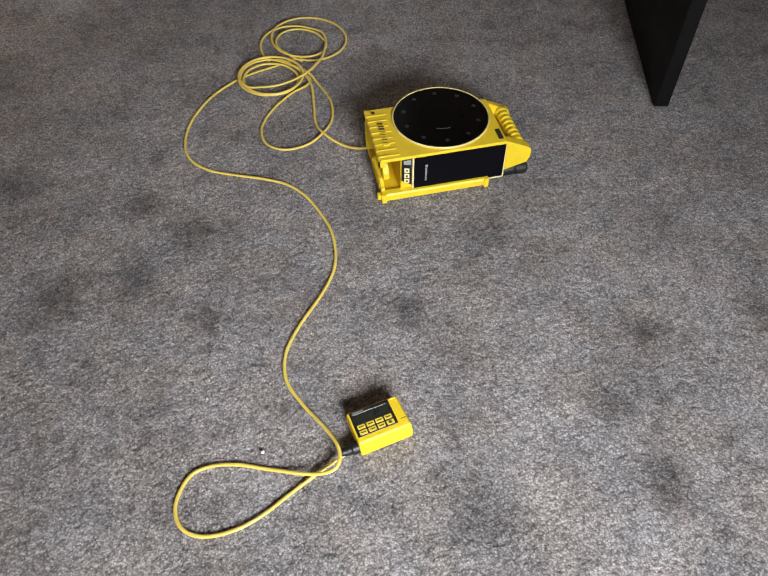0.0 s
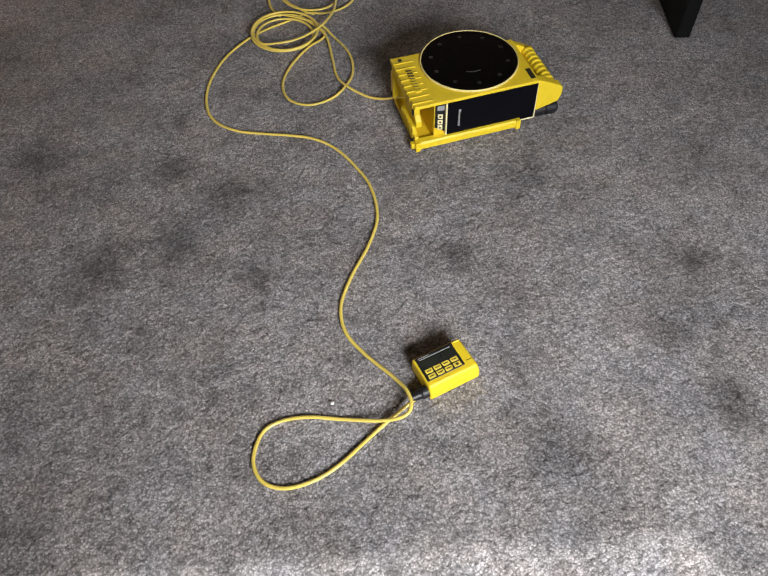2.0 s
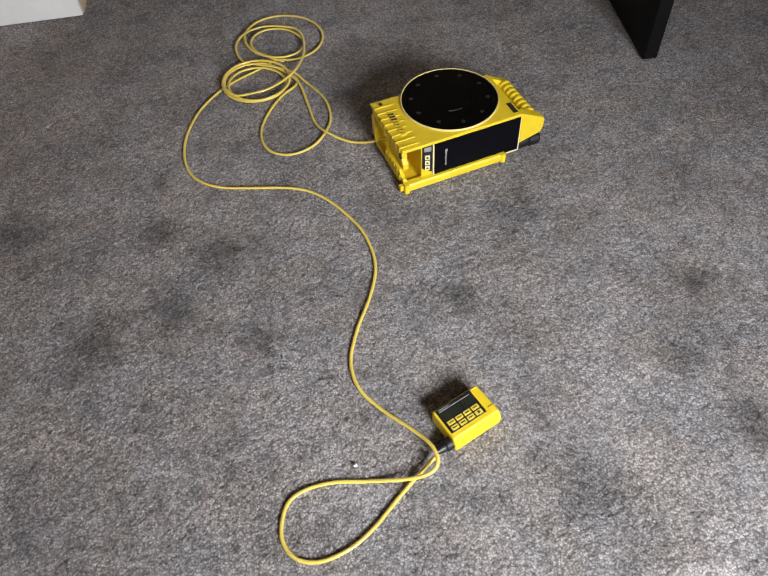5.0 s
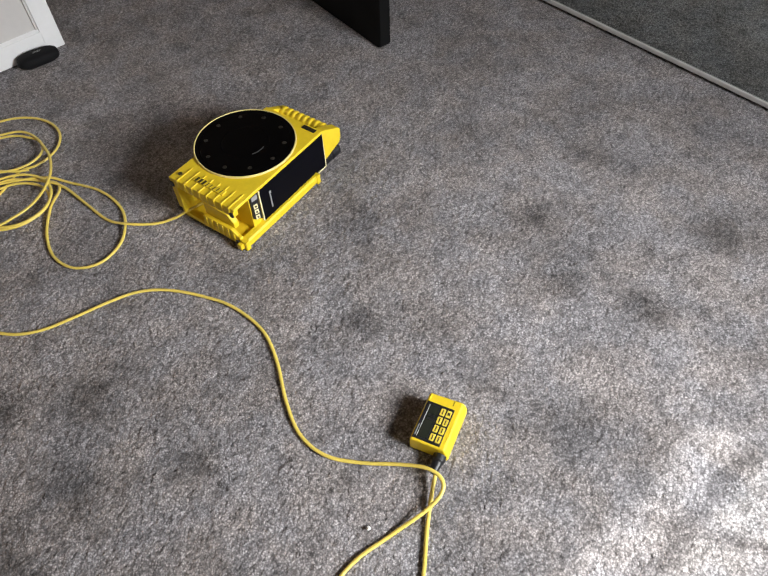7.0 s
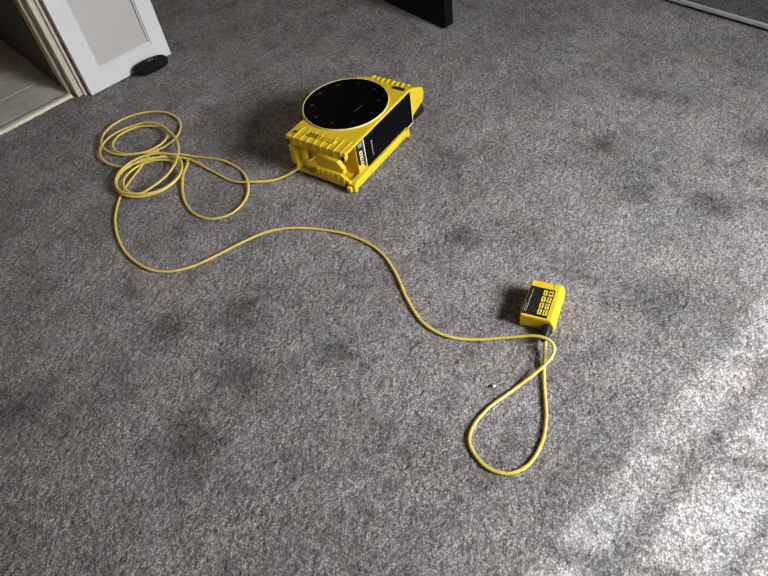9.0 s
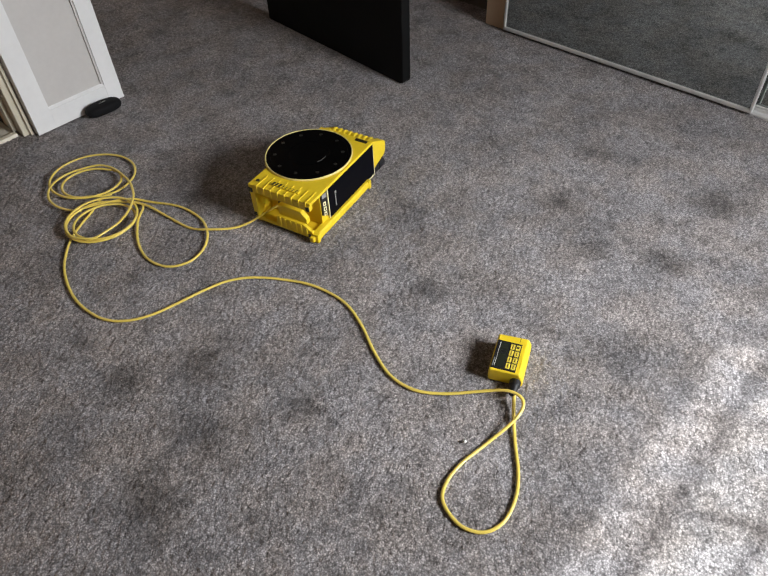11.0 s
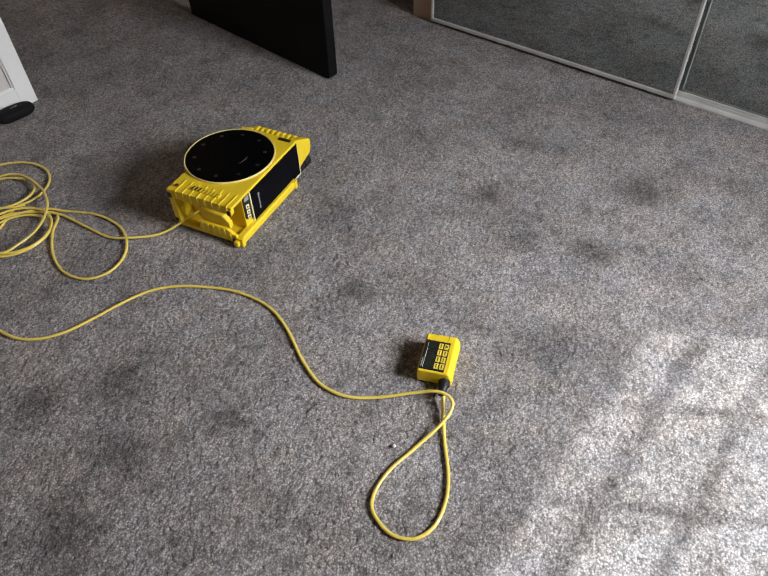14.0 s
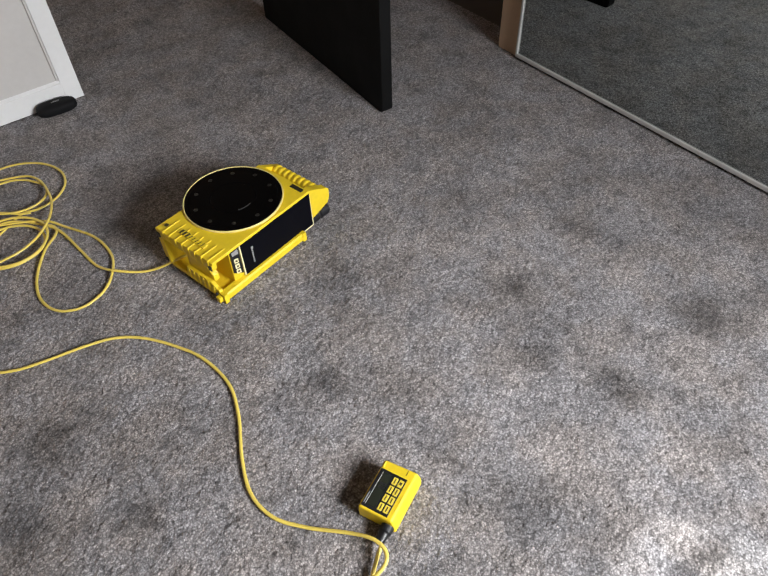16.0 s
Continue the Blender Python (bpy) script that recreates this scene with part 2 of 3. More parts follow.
# ---- the room ----
def carpet():
    """Cut pile laid from wall to wall: one sheet of uneven tufts."""
    step = 0.0048
    xs, ys = np.arange(-2.3, 1.62, step), np.arange(-1.3, 3.72, step)
    rng = np.random.default_rng(4)
    gx, gy = np.meshgrid(xs, ys)
    gx = gx + rng.uniform(-0.42, 0.42, gx.shape) * step
    gy = gy + rng.uniform(-0.42, 0.42, gy.shape) * step
    gz = rng.uniform(-0.0036, 0.0, gx.shape)
    h, w = gx.shape
    co = np.stack([gx, gy, gz], -1).reshape(-1, 3).astype(np.float32)
    i = (np.arange(h - 1)[:, None] * w + np.arange(w - 1)[None]).ravel()
    quads = np.stack([i, i + 1, i + w + 1, i + w], -1).astype(np.int32).ravel()
    me = bpy.data.meshes.new("floor")
    me.vertices.add(len(co)), me.loops.add(len(quads)), me.polygons.add(len(i))
    me.vertices.foreach_set("co", co.ravel())
    me.loops.foreach_set("vertex_index", quads)
    me.polygons.foreach_set("loop_start", np.arange(len(i), dtype=np.int32) * 4)
    me.update(calc_edges=True)
    me.materials.append(CARPET)
    return tagged(new("floor", me), "mottled grey-brown cut pile carpet with trodden dark patches", "carpet", kind="structure")


carpet()
setting("subfloor", box(-2.4, 2.3, -1.6, 4.6, -0.2, -0.02), DARK_WALL, "plain solid floor slab under the carpet", "floor")
setting("ceiling", box(-2.4, 2.3, -1.6, 4.6, 2.4, 2.5), CEILING, "plain white painted ceiling", "ceiling")
setting("wall_west", box(-2.4, -2.3, -1.6, 4.6, -0.02, 2.4), WALL, "plain cream painted wall", "wall")
setting("wall_north", box(-0.30, 1.62, 3.70, 3.8, -0.02, 2.4), WALL, "plain cream painted wall", "wall")
# wall with the doorway, stepping forward beside it, and the unlit hallway behind
wall = box(-2.3, -1.02, 2.60, 2.9, -0.02, 2.4)
box(-1.02, -0.335, 2.79, 2.9, 2.03, 2.4, bm=wall)
box(-0.330, -0.285, 2.79, 2.83, -0.02, 2.4, bm=wall)
setting("wall_northwest", wall, WALL, "plain cream painted wall with a doorway", "wall")
# Hallway walls, their shade put into a dark colour.
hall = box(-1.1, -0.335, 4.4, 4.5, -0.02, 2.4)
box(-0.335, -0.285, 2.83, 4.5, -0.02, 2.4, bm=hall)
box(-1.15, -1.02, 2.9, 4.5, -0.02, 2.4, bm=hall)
setting("wall_hallway", hall, DARK_WALL, "plain hallway walls, coloured dark for want of light", "wall")
boards = thing("hallway_floor", pose(0, 0, 0), "pale worn laminate boards of the hallway floor", "floor", kind="structure")
for k in range(8):
    y = 2.735 + 0.19 * k
    part("board", box(-1.02, -0.335, y, y + 0.187, -0.02, 0.006, 0.001, 1), LAMINATE, boards)
part("threshold_strip", prism([(2.700, -0.01), (2.706, 0.009), (2.720, 0.012), (2.735, 0.009), (2.735, -0.01)], "x", -1.02, -0.335), CREAM, boards, "pale edge strip against the carpet")
part("skirting", box(-2.3, -1.02, 2.575, 2.60, 0.0, 0.14, 0.004), WHITE_PAINT, thing("baseboard", pose(0, 0, 0), "white painted skirting board", "skirting", kind="structure"))
# mirror wall behind the wardrobe and the strip beside it
east = box(2.2, 2.3, -1.6, 4.6, -0.02, 2.4)
box(1.50, 2.2, 1.80, 1.9, -0.02, 2.4, bm=east)
setting("wall_east", east, WALL, "plain cream painted wall behind the wardrobe", "wall")

# window wall: opening from WX0 to WX1 and WZ0 to WZ1
WX0, WX1, WZ0, WZ1, WY = 0.26, 1.468, 0.85, 2.04, -1.30
south = box(-2.4, WX0, WY - 0.10, WY, -0.02, 2.4)
box(WX1, 2.3, WY - 0.10, WY, -0.02, 2.4, bm=south)
box(WX0, WX1, WY - 0.10, WY, -0.02, WZ0, bm=south)
box(WX0, WX1, WY - 0.10, WY, WZ1, 2.4, bm=south)
setting("wall_south", south, WALL, "plain cream painted wall with a window", "wall")


def window():
    w = thing("window_1", pose(0, WY - 0.03, 0), "white painted window with glazing bars and an added sun-dimming top pane", "window", kind="structure")
    f = box(WX0, WX0 + 0.012, -0.05, 0.0, WZ0, WZ1)
    box(WX1 - 0.012, WX1, -0.05, 0.0, WZ0, WZ1, bm=f)
    box(WX0 + 0.012, WX1 - 0.012, -0.05, 0.0, WZ0, WZ0 + 0.05, bm=f)
    box(WX0 + 0.012, WX1 - 0.012, -0.05, 0.0, 1.890, WZ1, bm=f)
    part("window_frame", f, WHITE_PAINT, w)
    part("transom", box(WX0 + 0.012, WX1 - 0.012, -0.04, -0.01, 1.734, 1.750), WHITE_PAINT, w)
    part("window_sill", box(WX0 - 0.05, WX1 + 0.05, 0.032, 0.12, WZ0 - 0.035, WZ0, 0.006), WHITE_PAINT, w)
    for x in (1.160, 0.860, 0.560):
        part("glazing_bar", box(x - 0.008, x + 0.008, -0.035, -0.015, WZ0 + 0.05, 1.890), WHITE_PAINT, w)
    part("glazing_bar", box(WX0 + 0.012, WX1 - 0.012, -0.033, -0.017, 1.554, 1.568), WHITE_PAINT, w)
    part("glazing_bar", box(WX0 + 0.012, WX1 - 0.012, -0.033, -0.017, 1.25, 1.264), WHITE_PAINT, w)
    part("pane", box(WX0 + 0.012, WX1 - 0.012, -0.027, -0.023, WZ0 + 0.05, 1.734), PANE, w)
    # Unseen top pane, tinted to dim the far row of sun on the carpet.
    part("pane", box(WX0 + 0.012, WX1 - 0.012, -0.027, -0.023, 1.750, 1.890), DIM_PANE, w, "unseen tinted pane added to dim the sun")
    return w


window()


# ---- doorway and door leaf ----
def door_leaf():
    """A narrow panelled leaf folded back from the jamb."""
    d = thing("door_1", pose(-0.284, 2.632, 0), "narrow white panelled door leaf standing open on the carpet", "door", kind="structure")
    W, H, S, T = 0.366, 1.98, 0.074, 0.062
    part("stile", box(0, S, 0, 0.035, 0.004, H, 0.0012), WHITE_PAINT, d)
    part("stile", box(W - T, W, 0, 0.035, 0.004, H, 0.0012), WHITE_PAINT, d)
    part("bottom_rail", box(S, W - T, 0.0004, 0.0346, 0.004, 0.078, 0.0004, 1), WHITE_PAINT, d)
    part("top_rail", box(S, W - T, 0.001, 0.034, H - 0.09, H, 0.002), WHITE_PAINT, d)
    # Panel and upright bead are greyer than the stiles and rails.
    part("panel", box(S - 0.004, W - T + 0.004, 0.012, 0.024, 0.07, H - 0.085), GREY_PANEL, d, "flat grey-white recessed panel")
    part("bead", prism([(0.003, 0.078), (0.012, 0.078), (0.012, 0.086)], "x", S, W - T), WHITE_PAINT, d)
    part("bead", box(W - T - 0.008, W - T, 0.005, 0.012, 0.086, H - 0.09), GREY_PANEL, d)
    for z in (0.22, 1.0, 1.75):
        part("hinge", box(-0.004, 0.002, 0.036, 0.046, z, z + 0.075, 0.001, 1), ALU, d)
    return d


door_leaf()


def door_frame():
    d = thing("door_frame", pose(0, 0, 0), "cream painted door jamb round a dark doorway", "door frame", kind="structure")
    for x0, x1, name in ((-0.324, -0.288, "jamb"), (-1.056, -1.02, "jamb")):
        part(name, box(x0, x1, 2.675, 2.79, 0, 2.03, 0.004), CREAM, d)
    part("door_stop", box(-0.340, -0.324, 2.720, 2.760, 0.010, 2.0, 0.003), CREAM, d)
    part("casing_bead", box(-0.301, -0.290, 2.662, 2.675, 0.0, 2.03, 0.003), CREAM, d)
    part("lintel", box(-1.02, -0.324, 2.675, 2.79, 1.99, 2.03, 0.003), CREAM, d)
    return d


door_frame()


# ---- mirrored wardrobe ----
def wardrobe():
    """Two sliding mirror doors, one in front of the other, on a low white track."""
    w = thing("wardrobe", pose(1.490, 0, 0), "built-in wardrobe with two sliding mirror doors on a white track", "wardrobe")
    track = prism([(0.0, -0.005), (0.0, 0.004), (0.006, 0.010), (0.015, 0.012), (0.017, 0.020), (0.021, 0.020), (0.023, 0.012), (0.10, 0.012), (0.10, -0.005)], "y", -1.28, 0.705)
    part("track", track, TRACK, w, "scuffed white metal floor track")
    # Under the front door the track is black to paint in the gap's shadow.
    part("track", box(0.012, 0.10, 0.705, 1.795, -0.005, 0.010), BLACK, w, "floor track under the front door, blackened for its shade")
    part("screw", turned([(0.004, 0), (0.004, 0.0012), (0.001, 0.0014)], (0.020, 0.475, 0.0108), n=12), BLACK, w)
    for y0, y1, x in ((0.700, 1.79, -0.012), (-0.42, 0.730, 0.030)):
        p = part("mirror_door", box(x + 0.006, x + 0.012, y0 + 0.009, y1 - 0.009, 0.022, 2.28), MIRROR, w, "dark reflecting mirror glass")
        part("bottom_frame", box(x, x + 0.020, y0, y1, 0.008, 0.023, 0.003), ALU, p)
        part("stile", box(x, x + 0.020, y0, y0 + 0.010, 0.023, 2.28, 0.002), ALU, p)
        part("stile", box(x, x + 0.020, y1 - 0.010, y1, 0.023, 2.28, 0.002), ALU, p)
        part("top_frame", box(x, x + 0.020, y0, y1, 2.28, 2.31, 0.003), ALU, p)
    part("back_board", box(0.30, 0.32, -1.28, 1.79, 0.0, 2.35), DARK_WALL, w)
    part("head_track", box(0.0, 0.11, -1.28, 1.795, 2.31, 2.39), TRACK, w)
    return w


wardrobe()

# ---- black desk panel ----
outline = [(0.0, 0.012), (0.004, 0.003), (0.013, 0.0), (0.90, 0.0), (0.90, 0.72), (0.0, 0.72)]
desk = thing("desk", pose(0.858, 1.826, 0, 0, 0, 86), "black stained wooden desk end panel standing on the carpet", "desk")
part("end_panel", prism(outline, "y", -0.044, 0.0, 0.002), BLACK_WOOD, desk)
part("edge_band", box(-0.0015, 0.0005, -0.0415, -0.0025, 0.016, 0.716), BLACK_WOOD, desk)


# ---- yellow cable reel unit ----
def reel_unit():
    d = thing("cable_reel", pose(-0.008, 1.410, 0, 0, 0, 13.0), "yellow plastic cable reel case with black disc lid on the carpet", "cable reel")
    CU, CV, R = 0.201, 0.137, 0.139
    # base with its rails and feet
    part("base_tray", box(0.004, 0.345, 0.0, 0.214, 0.010, 0.022, 0.002), SHADED_YELLOW, d)
    rail = prism([(-0.018, 0.006), (-0.018, 0.024), (-0.014, 0.029), (0.004, 0.030), (0.004, 0.006)], "x", -0.004, 0.304, 0.0015)
    part("front_rail", rail, YELLOW, d)
    part("back_rail", box(0.002, 0.300, 0.206, 0.221, 0.008, 0.030, 0.002), YELLOW, d)
    for u0, v0 in ((-0.005, -0.020), (0.294, -0.020), (0.002, 0.205), (0.290, 0.205)):
        part("foot", box(u0, u0 + 0.014, v0, v0 + 0.018, 0.0, 0.030, 0.002), YELLOW, d)
    part("latch_nub", box(-0.016, -0.004, -0.010, 0.004, 0.006, 0.024, 0.002), YELLOW, d)
    # core that holds the drum
    core = box(0.052, 0.350, 0.0, 0.190, 0.022, 0.137, 0.002)
    part("housing", core, SHADED_YELLOW, d)
    part("drum_wall", turned([(R - 0.006, 0.022), (R - 0.002, 0.03), (R - 0.002, 0.146)], (CU, CV, 0), n=72), YELLOW, d, smooth=False)
    # black plate on the long side and its pale edge
    plate = part("side_panel", box(0.089, 0.3505, -0.007, 0.0005, 0.022, 0.136, 0.0012), PANEL, d, "matt black side panel")
    part("panel_edge", box(0.0845, 0.0885, -0.0065, 0.0005, 0.024, 0.136), PALE, d)
    part("panel_edge", box(0.351, 0.3545, -0.0065, 0.004, 0.018, 0.137, 0.001), PALE, d)
    part("panel_edge", box(0.266, 0.352, -0.0065, 0.004, 0.0165, 0.0215, 0.001), PALE, d)
    for i, (z0, z1) in enumerate(((0.099, 0.108), (0.091, 0.097), (0.083, 0.089), (0.074, 0.081), (0.066, 0.072), (0.059, 0.064), (0.052, 0.057))):
        part("lettering", box(0.1205, 0.1255 if i else 0.1275, -0.0075, -0.0065, z0, z1), DIM_INK, plate, "small grey maker's mark")
    # sticker with three pale boxes
    st = part("sticker", prism([(0.054, 0.060), (0.083, 0.040), (0.083, 0.134), (0.055, 0.134)], "y", -0.0035, 0.001), BLACK, d, "black and white instruction sticker")
    part("sticker_head", prism([(0.060, 0.118), (0.0805, 0.114), (0.0805, 0.131), (0.060, 0.131)], "y", -0.0041, -0.003), DIM_INK, st)
    for k in range(3):
        z = 0.094 - 0.019 * k
        part("sticker_box", prism([(0.062, z - 0.004), (0.076, z - 0.008), (0.076, z + 0.007), (0.062, z + 0.011)], "y", -0.0041, -0.003), PALE, st)
        part("print_bar", prism([(0.066, z - 0.001), (0.072, z - 0.003), (0.072, z + 0.003), (0.066, z + 0.005)], "y", -0.0046, -0.004), INK, st)
    # top plate, rounded out over the drum
    top = []
    a0, a1 = math.asin((0.192 - CV) / R), math.pi - math.asin((0.216 - CV) / R)
    top = [(-0.005, -0.007), (0.352, -0.007), (0.352, 0.192)]
    top += [(CU + (R + 0.001) * math.cos(a0 + (a1 - a0) * i / 20), CV + (R + 0.001) * math.sin(a0 + (a1 - a0) * i / 20)) for i in range(21)]
    top += [(-0.007, 0.218)]
    part("top_plate", prism(top, "z", 0.137, 0.1465, 0.0012, segments=1), YELLOW, d)
    # grooved end: eight raised ribs running over the edge
    for k in range(8):
        v = 0.006 + 0.0255 * k
        rib = prism([(-0.0080, 0.121), (-0.004, 0.119), (-0.004, 0.1465), (0.054 if k % 2 == 0 or k > 6 else 0.049, 0.1462), (0.047, 0.1490), (-0.005, 0.1495), (-0.0080, 0.147)], "y", v, v + 0.0050, 0.0012, segments=1)
        part("rib", rib, YELLOW, d)
    # end frame round the pocket
    part("end_beam", box(-0.006, 0.010, -0.004, 0.217, 0.118, 0.1375, 0.0015), YELLOW, d)
    part("end_post", box(-0.006, 0.055, 0.199, 0.2185, 0.022, 0.137, 0.002), YELLOW, d)
    low = prism([(0.0, 0.008), (0.0, 0.036), (0.010, 0.038), (0.030, 0.052), (0.128, 0.052), (0.136, 0.022), (0.200, 0.022), (0.200, 0.008)], "x", -0.003, 0.008, 0.0012, segments=1)
    part("lower_beam", low, YELLOW, d)
    for k in range(6):
        v = 0.018 + 0.0195 * k
        part("rib", box(-0.0058, -0.001, v, v + 0.005, 0.012, 0.050 if k else 0.040, 0.0012, 1), YELLOW, d)
    part("pocket_shelf", prism([(0.026, 0.046), (0.130, 0.046), (0.130, 0.088), (0.046, 0.088), (0.026, 0.066)], "x", 0.009, 0.026, 0.0015, segments=1), YELLOW, d)
    # Black block standing in for the shaded depth where the cord leaves.
    part("cord_hole_shade", box(0.046, 0.0535, 0.133, 0.160, 0.030, 0.105, 0.002), BLACK, d, "black block for the shade inside the cord opening")
    for v, z, s in ((0.2055, 0.117, 0.013), (-0.0035, 0.118, 0.0125), (0.207, 0.026, 0.010), (0.004, 0.016, 0.009)):
        part("corner_pad", box(-0.0090, -0.0050, v, v + s, z, z + s + 0.003, 0.001, 1), BLACK, d, "small black rubber pad")
    # drum lid
    rim = turned([(R - 0.0042, 0.1455), (R - 0.001, 0.1455), (R, 0.1485), (R - 0.0010, 0.1518), (R - 0.0026, 0.1524), (R - 0.0042, 0.1512)], (CU, CV, 0), n=96, ring_only=True)
    part("lid_rim", rim, RIM, d, "pale worn rim of the lid", smooth=True)
    lid = part("lid", turned([(R - 0.0038, 0.146), (R - 0.0038, 0.1508), (R - 0.006, 0.1514), (0.124, 0.1514), (0.123, 0.1506), (0.121, 0.1506), (0.120, 0.1514), (0.066, 0.1514), (0.065, 0.1508), (0.062, 0.1508), (0.061, 0.1514), (0.004, 0.1514)], (CU, CV, 0), n=96), SMOKED, d, "glossy black round lid")
    for k in range(10):
        a = math.tau * (k + 0.35) / 10
        part("lid_stud", turned([(0.0060, 0.1510), (0.0060, 0.1518), (0.0045, 0.1522), (0.001, 0.1522)], (CU + 0.107 * math.cos(a), CV + 0.107 * math.sin(a), 0), n=16), GREY_HUB, lid)
    # Raised lip on the lid, its highlight painted in as lighter grey.
    arc = bmesh.new()
    for i in range(9):
        a = radians(-118 + 5 * i)
        ring = [arc.verts.new((CU + r * math.cos(a), CV + r * math.sin(a), z)) for r, z in ((0.056, 0.1512), (0.056, 0.1526), (0.058, 0.1526), (0.058, 0.1512))]
        if i:
            for j in range(4):
                arc.faces.new((prev[j], prev[(j + 1) % 4], ring[(j + 1) % 4], ring[j]))
        prev = ring
    part("lip_arc", arc, ARC_HIGHLIGHT, lid, "thin raised lip arc with its highlight painted grey")
    # marks on the top
    for k in range(8):
        v = 0.140 - 0.0118 * k
        if k < 3:
            part("brand_bar", prism([(0.0175, v + 0.001), (0.033, v - 0.001), (0.033, v + 0.006), (0.0175, v + 0.008)], "z", 0.1505, 0.1511), INK, d, "maker's mark in worn dark print")
        else:
            part("brand_bar", prism([(0.0180, v + 0.003), (0.031, v + 0.001), (0.031, v + 0.0035), (0.0180, v + 0.0055)], "z", 0.1505, 0.1511), INK, d, "maker's mark in worn dark print")
    part("brand_plate", box(0.017, 0.034, 0.050, 0.154, 0.1462, 0.1507, 0.001, 1), YELLOW, d)
    lab = part("label_plate", box(0.3325, 0.3465, 0.006, 0.050, 0.1466, 0.1480, 0.0005, 1), BLACK, d, "small black label with faint print")
    part("print_bar", box(0.3385, 0.3405, 0.010, 0.046, 0.1480, 0.1484), INK, lab)
    # Dark disc laid on top to paint the shade of a small hole.
    part("hole_shade_disc", turned([(0.006, 0.1505), (0.006, 0.1514), (0.003, 0.1512)], (0.016, 0.196, 0), n=16), INK, d)
    # carrying handle
    side = [(0.351, 0.1440), (0.366, 0.1400), (0.4235, 0.110), (0.4285, 0.102), (0.4280, 0.078), (0.4205, 0.060), (0.3530, 0.042)]
    part("handle_arm", prism(side, "y", -0.007, 0.020, 0.0022), YELLOW, d)
    part("handle_arm", prism([(x, z - 0.008 if z > 0.1 else z) for x, z in side], "y", 0.180, 0.200, 0.0022), YELLOW, d)
    part("handle_web", prism([(0.351, 0.126), (0.370, 0.100), (0.395, 0.080), (0.4205, 0.064), (0.3530, 0.046)], "y", 0.020, 0.184), SHADED_YELLOW, d)
    grip = []
    for k in range(11):
        a = math.tau * k / 11
        grip.append((0.3985 + 0.0175 * math.cos(a), 0.1045 + 0.0150 * math.sin(a)))
    g = part("grip", prism(grip, "y", 0.019, 0.181), YELLOW, d, smooth=False)
    for k in range(8):
        v = 0.028 + 0.0195 * k
        part("grip_ring", turned([(0.0160, v), (0.0180, v + 0.003), (0.0180, v + 0.0085), (0.0160, v + 0.0115)], (0.3985, 0, 0.1045), "y", 20), YELLOW, g)
    # black crank knob under the handle
    knob = part("crank_knob", turned([(0.004, 0.352), (0.0195, 0.354), (0.0195, 0.385), (0.0175, 0.388), (0.0175, 0.392), (0.0210, 0.395), (0.0210, 0.424), (0.017, 0.430), (0.003, 0.431)], (0, 0.016, 0.024), "x", 28), BLACK, d, "ribbed black crank knob", smooth=False)
    part("crank_arm", box(0.352, 0.40, 0.03, 0.15, 0.018, 0.034, 0.004), BLACK, d)
    return d


reel_unit()


